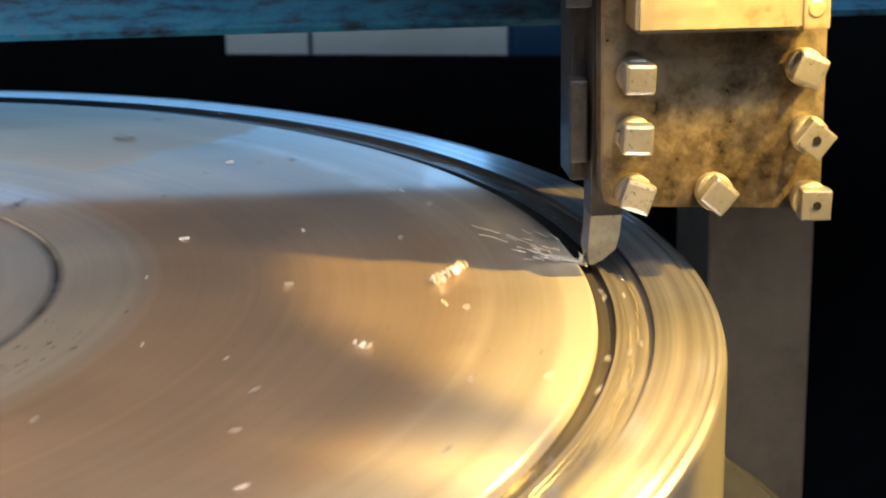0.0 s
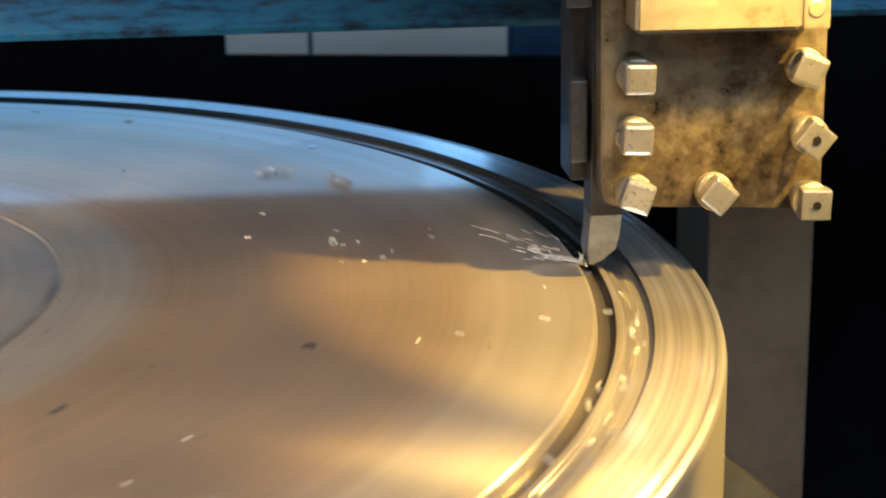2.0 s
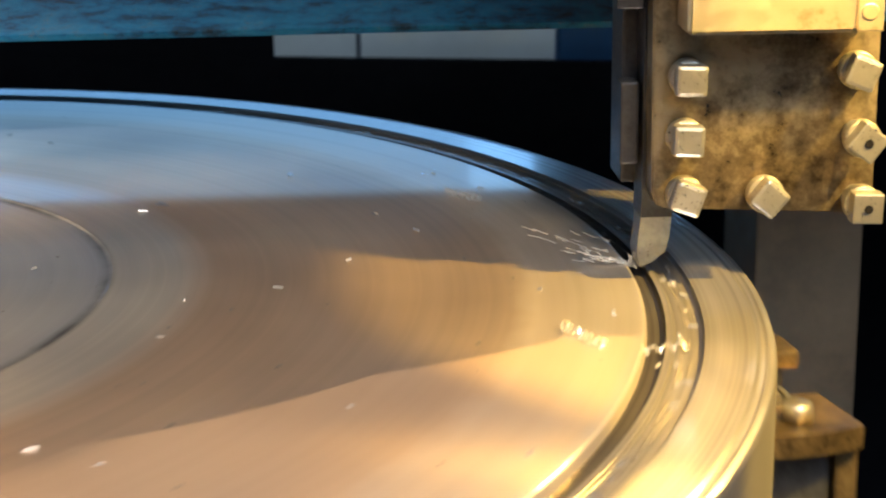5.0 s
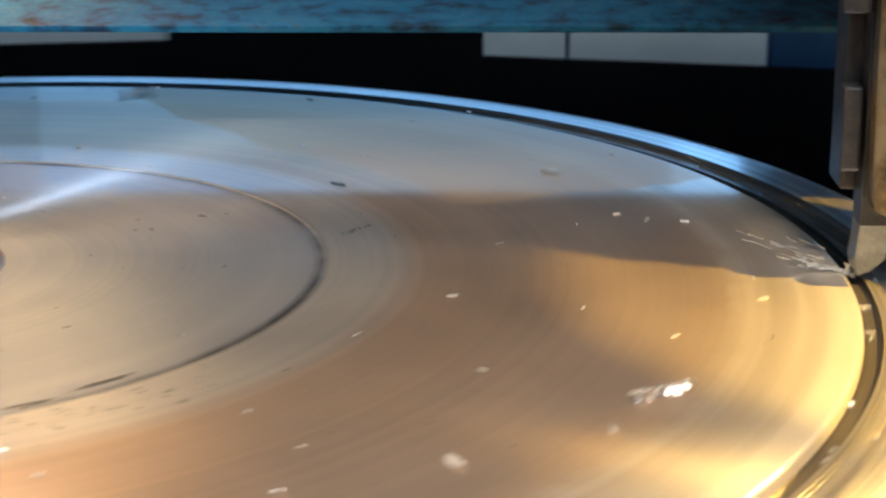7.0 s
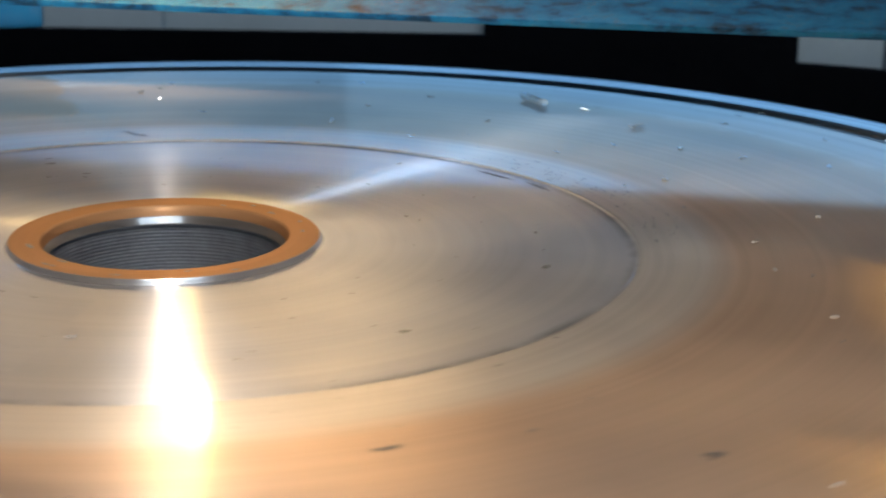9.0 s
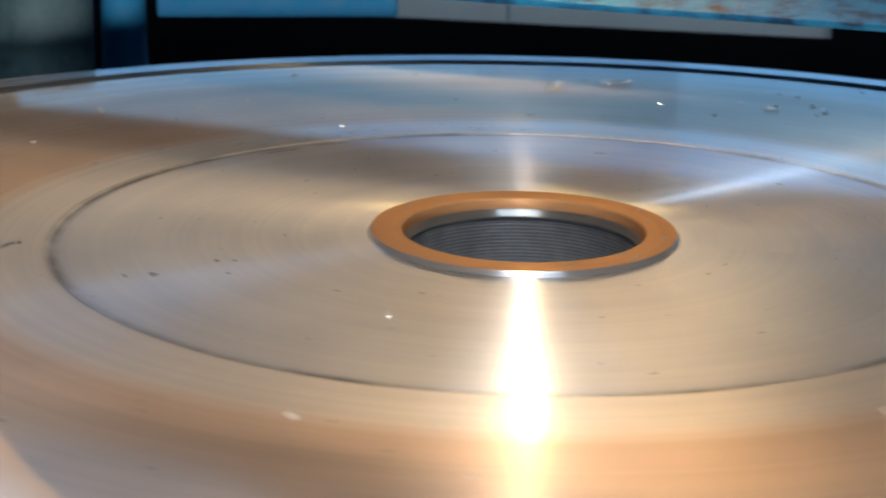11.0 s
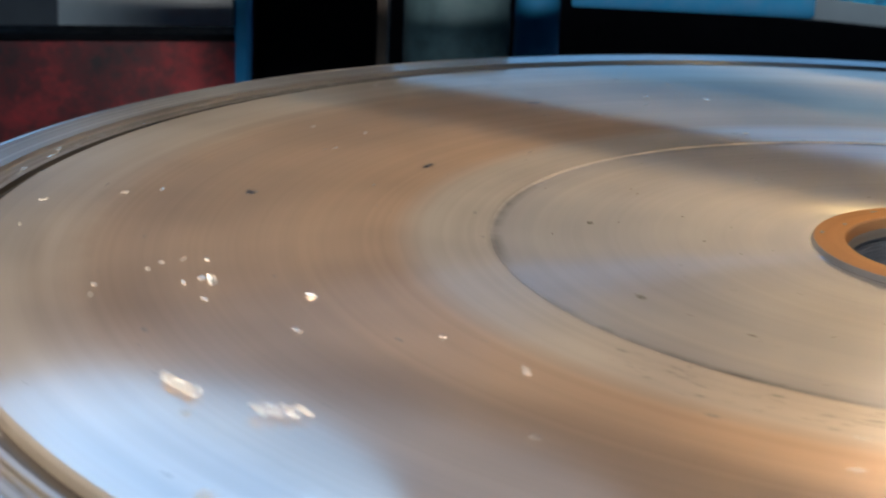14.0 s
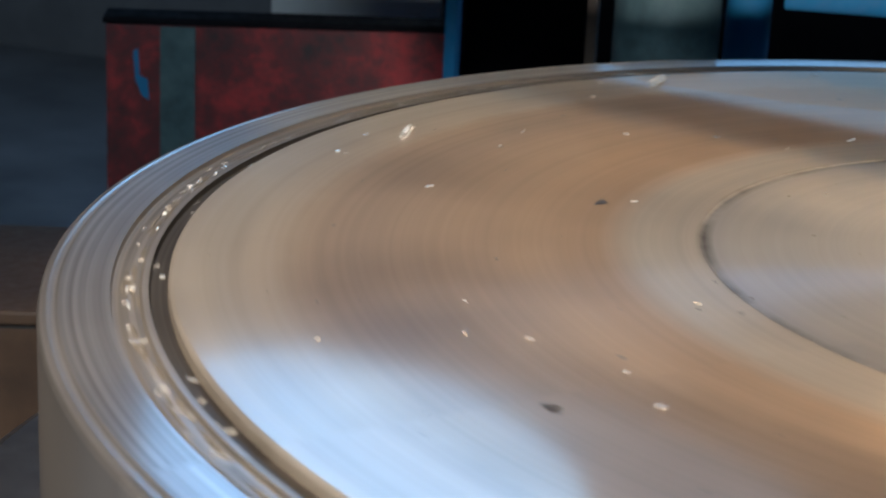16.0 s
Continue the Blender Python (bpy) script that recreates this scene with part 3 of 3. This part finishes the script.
rng = random.Random(4)
MARKS = [(0.350, 42.6, 0.022, 0.008), (0.2315, 38.2, 0.010, 0.005), (0.440, 229.0, 0.014, 0.008), (0.360, 212.8, 0.016, 0.006),
         (0.224, 230.0, 0.008, 0.005), (0.349, 132.0, 0.016, 0.008), (0.453, 181.5, 0.014, 0.007), (0.271, 319.7, 0.040, 0.004), (0.276, 312.0, 0.030, 0.004), (0.230, 267.0, 0.010, 0.006)]
for r, a, ln, wd in MARKS:
    bm = bmesh.new()
    for k in range(3):
        blob(bm, r + (rng.random() - 0.5) * wd, a + (rng.random() - 0.5) * ln * 60, ln * (1.0 if k == 0 else 0.35), wd * (1.0 if k == 0 else 0.4), 0.0003, rng, hub_z(r))
    part("grease_mark", bm, GREASE, disc, "black smear of cutting grease")
for k in range(14):
    bm = bmesh.new()
    blob(bm, r_(0.118 + 0.021 * rng.random()), 360 * rng.random(), 0.004 + 0.006 * rng.random(), 0.003, 0.0002, rng, 0.0027)
    part("collar_stain", bm, GREASE, disc)
# a thread of grease
bm = bmesh.new()
for k in range(10):
    blob(bm, 0.300 + 0.0022 * k + 0.002 * math.sin(k), 20.5 + 0.32 * k, 0.007, 0.0030, 0.0003, rng)
part("grease_thread", bm, GREASE, disc, "thin black thread of grease")
# many small specks
bm = bmesh.new()
for k in range(300):
    r = 0.30 + 0.012 * rng.gauss(0, 1) if k < 110 else 0.12 + 0.45 * rng.random()
    a = 306 + 12 * rng.gauss(0, 1) if k < 110 else 360 * rng.random()
    if abs(r - 0.284) < 0.004:
        continue
    sz = 0.0010 + 0.0022 * rng.random() ** 2
    blob(bm, r, a, sz * (1 + 1.5 * rng.random()), sz, 0.0002, rng, hub_z(r))
tagged(part("grease_specks", bm, GREASE, disc), kind="stuff")


def ribbon(bm, pts, width, thick, rng):
    """A thin strip of swarf along points."""
    last = None
    for i, p in enumerate(pts):
        d = (pts[min(i + 1, len(pts) - 1)] - pts[max(i - 1, 0)]).normalized()
        side = d.cross(Vector((rng.gauss(0, 0.3), rng.gauss(0, 0.3), 1))).normalized() * width * (0.6 + 0.7 * rng.random())
        up = d.cross(side).normalized() * thick
        now = [bm.verts.new(p + side / 2), bm.verts.new(p - side / 2), bm.verts.new(p - side / 2 + up), bm.verts.new(p + side / 2 + up)]
        if last:
            for k in range(4):
                bm.faces.new((last[k], last[(k + 1) % 4], now[(k + 1) % 4], now[k]))
        else:
            bm.faces.new(now[::-1])
        last = now
    bm.faces.new(last)


def curl_points(length, radius, turns, rng):
    n = int(10 * turns)
    return [Vector((length * (i / n - 0.5) + rng.gauss(0, radius * 0.15), radius * math.cos(2 * math.pi * turns * i / n) + rng.gauss(0, radius * 0.25), radius * 1.05 + radius * math.sin(2 * math.pi * turns * i / n))) for i in range(n + 1)]


CURLS = [(0.481, 277.3, 0.030, 0.0045, 3, 60), (0.505, 340.5, 0.042, 0.0050, 5, -35), (0.504, 271.5, 0.030, 0.0040, 4, 10), (0.530, 119.7, 0.040, 0.0040, 5, 20),
         (0.447, 253.9, 0.014, 0.0030, 2, 0), (0.552, 87.2, 0.045, 0.0045, 5, 40), (0.467, 326.1, 0.014, 0.0030, 2, 70), (0.593, 86.9, 0.034, 0.0040, 3, -60), (0.49, 35.0, 0.020, 0.003, 3, 15)]
for r, a, ln, rad, turns, twist in CURLS:
    bm = bmesh.new()
    ribbon(bm, curl_points(ln * 0.85, rad * 0.55, turns * 1.3, rng), 0.0017, 0.0003, rng)
    bmesh.ops.transform(bm, matrix=pose(0, 0, 0, 0, 0, a) @ pose(r, 0, -0.0045 if r > 0.584 else 0.0, 0, 0, 90 + twist), verts=bm.verts)
    e = part("swarf_curl", bm, SWARF)
    tagged(e, "bright curled steel chip lying on the turned disc", "metal chip", "curled chips on the disc")
    e.matrix_world = pose(0, 0, TOP)
    spinning.append((e, 0.0))


def flakes(name, label, count, pick, size):
    bm = bmesh.new()
    for k in range(count):
        r, a, z0 = pick()
        ln, wd = size * (0.6 + 1.2 * rng.random()), size * (0.25 + 0.3 * rng.random())
        box(bm, -ln / 2, ln / 2, -wd / 2, wd / 2, 0, 0.0004 + 0.0006 * rng.random(), 0.0, pose(0, 0, 0, 0, 0, a) @ pose(r, 0, z0 + 0.0004, 22 * rng.gauss(0, 0.6), 14 * rng.gauss(0, 0.6), 360 * rng.random()))
    e = part(name, bm, SWARF)
    tagged(e, label, "metal chips", kind="stuff")
    e.matrix_world = pose(0, 0, TOP)
    spinning.append((e, 0.0))


def on_face():
    r = 0.33 + 0.24 * rng.random() ** 0.7 if rng.random() < 0.8 else 0.12 + 0.45 * rng.random()
    return r, 360 * rng.random(), hub_z(r)


flakes("swarf_flakes", "small bright steel chips scattered over the disc", 85, on_face, 0.0036)
flakes("groove_swarf", "fine bright chips lying in the rim groove", 220, lambda: (r_(0.9225 + 0.0135 * rng.random()), 360 * rng.random(), -0.0050), 0.0030)
flakes("groove_dust", "fine chips in the inner groove", 70, lambda: (r_(0.901 + 0.010 * rng.random()), 360 * rng.random(), -0.0068), 0.0034)
bm = bmesh.new()
for k in range(300):
    blob(bm, r_(0.9275 + 0.004 * rng.gauss(0, 0.8)), 360 * rng.random(), 0.012 + 0.045 * rng.random(), 0.0016 + 0.002 * rng.random(), 0.0005, rng, -0.0049)
tagged(part("groove_grime", bm, GRIME, disc), kind="stuff")

# swarf breaking off at the cutting tip
bm = bmesh.new()
for k in range(16):
    n = 7
    st = Vector((rng.gauss(0, 0.002), rng.gauss(0, 0.002), 0.0))
    way = Vector((-1, 0.25 + 0.2 * rng.gauss(0, 1), 0.10 + 0.12 * rng.random())) * (0.010 + 0.022 * rng.random())
    ribbon(bm, [st + way * (i / n) + Vector((rng.gauss(0, 0.0008), rng.gauss(0, 0.0008), abs(rng.gauss(0, 0.0008)))) for i in range(n)], 0.0011, 0.0003, rng)
for k in range(34):
    st = Vector((rng.gauss(-0.006, 0.006), rng.gauss(0.004, 0.005), abs(rng.gauss(0.001, 0.002))))
    way = Vector((-1, 0.55 + 0.35 * rng.gauss(0, 1), 0.12 + 0.20 * rng.random())) * (0.012 + 0.040 * rng.random())
    st = st + way * (0.3 + 0.7 * rng.random())
    ribbon(bm, [st + way * (i / 6) * 0.5 for i in range(3)], 0.0009, 0.0002, rng)
for k in range(24):
    p = Vector((rng.gauss(0.001, 0.003), rng.gauss(0, 0.002), abs(rng.gauss(0, 0.0022))))
    ribbon(bm, [p, p + Vector((rng.gauss(0, 0.002), rng.gauss(0, 0.002), abs(rng.gauss(0, 0.002))))], 0.0014, 0.0005, rng)
bmesh.ops.transform(bm, matrix=pose(0.588, 0.006, -0.001), verts=bm.verts)
spray = part("cutting_swarf", bm, SWARF)
spray.matrix_world = SKEW
tagged(spray, "bright swarf breaking off at the cutting tip", "metal chips")

# rusty box beside the table
m, w = facing(-1.10, 0.06, -0.80, 0.20)
rust_box = thing("iron_box", "rusty brown iron box beside the table", "box", m)
part("box_body", boxes((-0.2, w - 0.02, 0, 0.25, -1.0, -0.235), bevel=0.004), BROWN_IRON, rust_box)
part("box_lid", boxes((-0.205, w - 0.015, -0.005, 0.255, -0.2348, -0.222), bevel=0.003), BROWN_IRON, rust_box)

# ---- what turns ----
def motions():
    for ob, start in spinning:
        walk(ob, [(k * 0.5, pose(0, 0, TOP, 0, 0, start + SPIN * k * 0.5)) for k in range(33)])


motions()
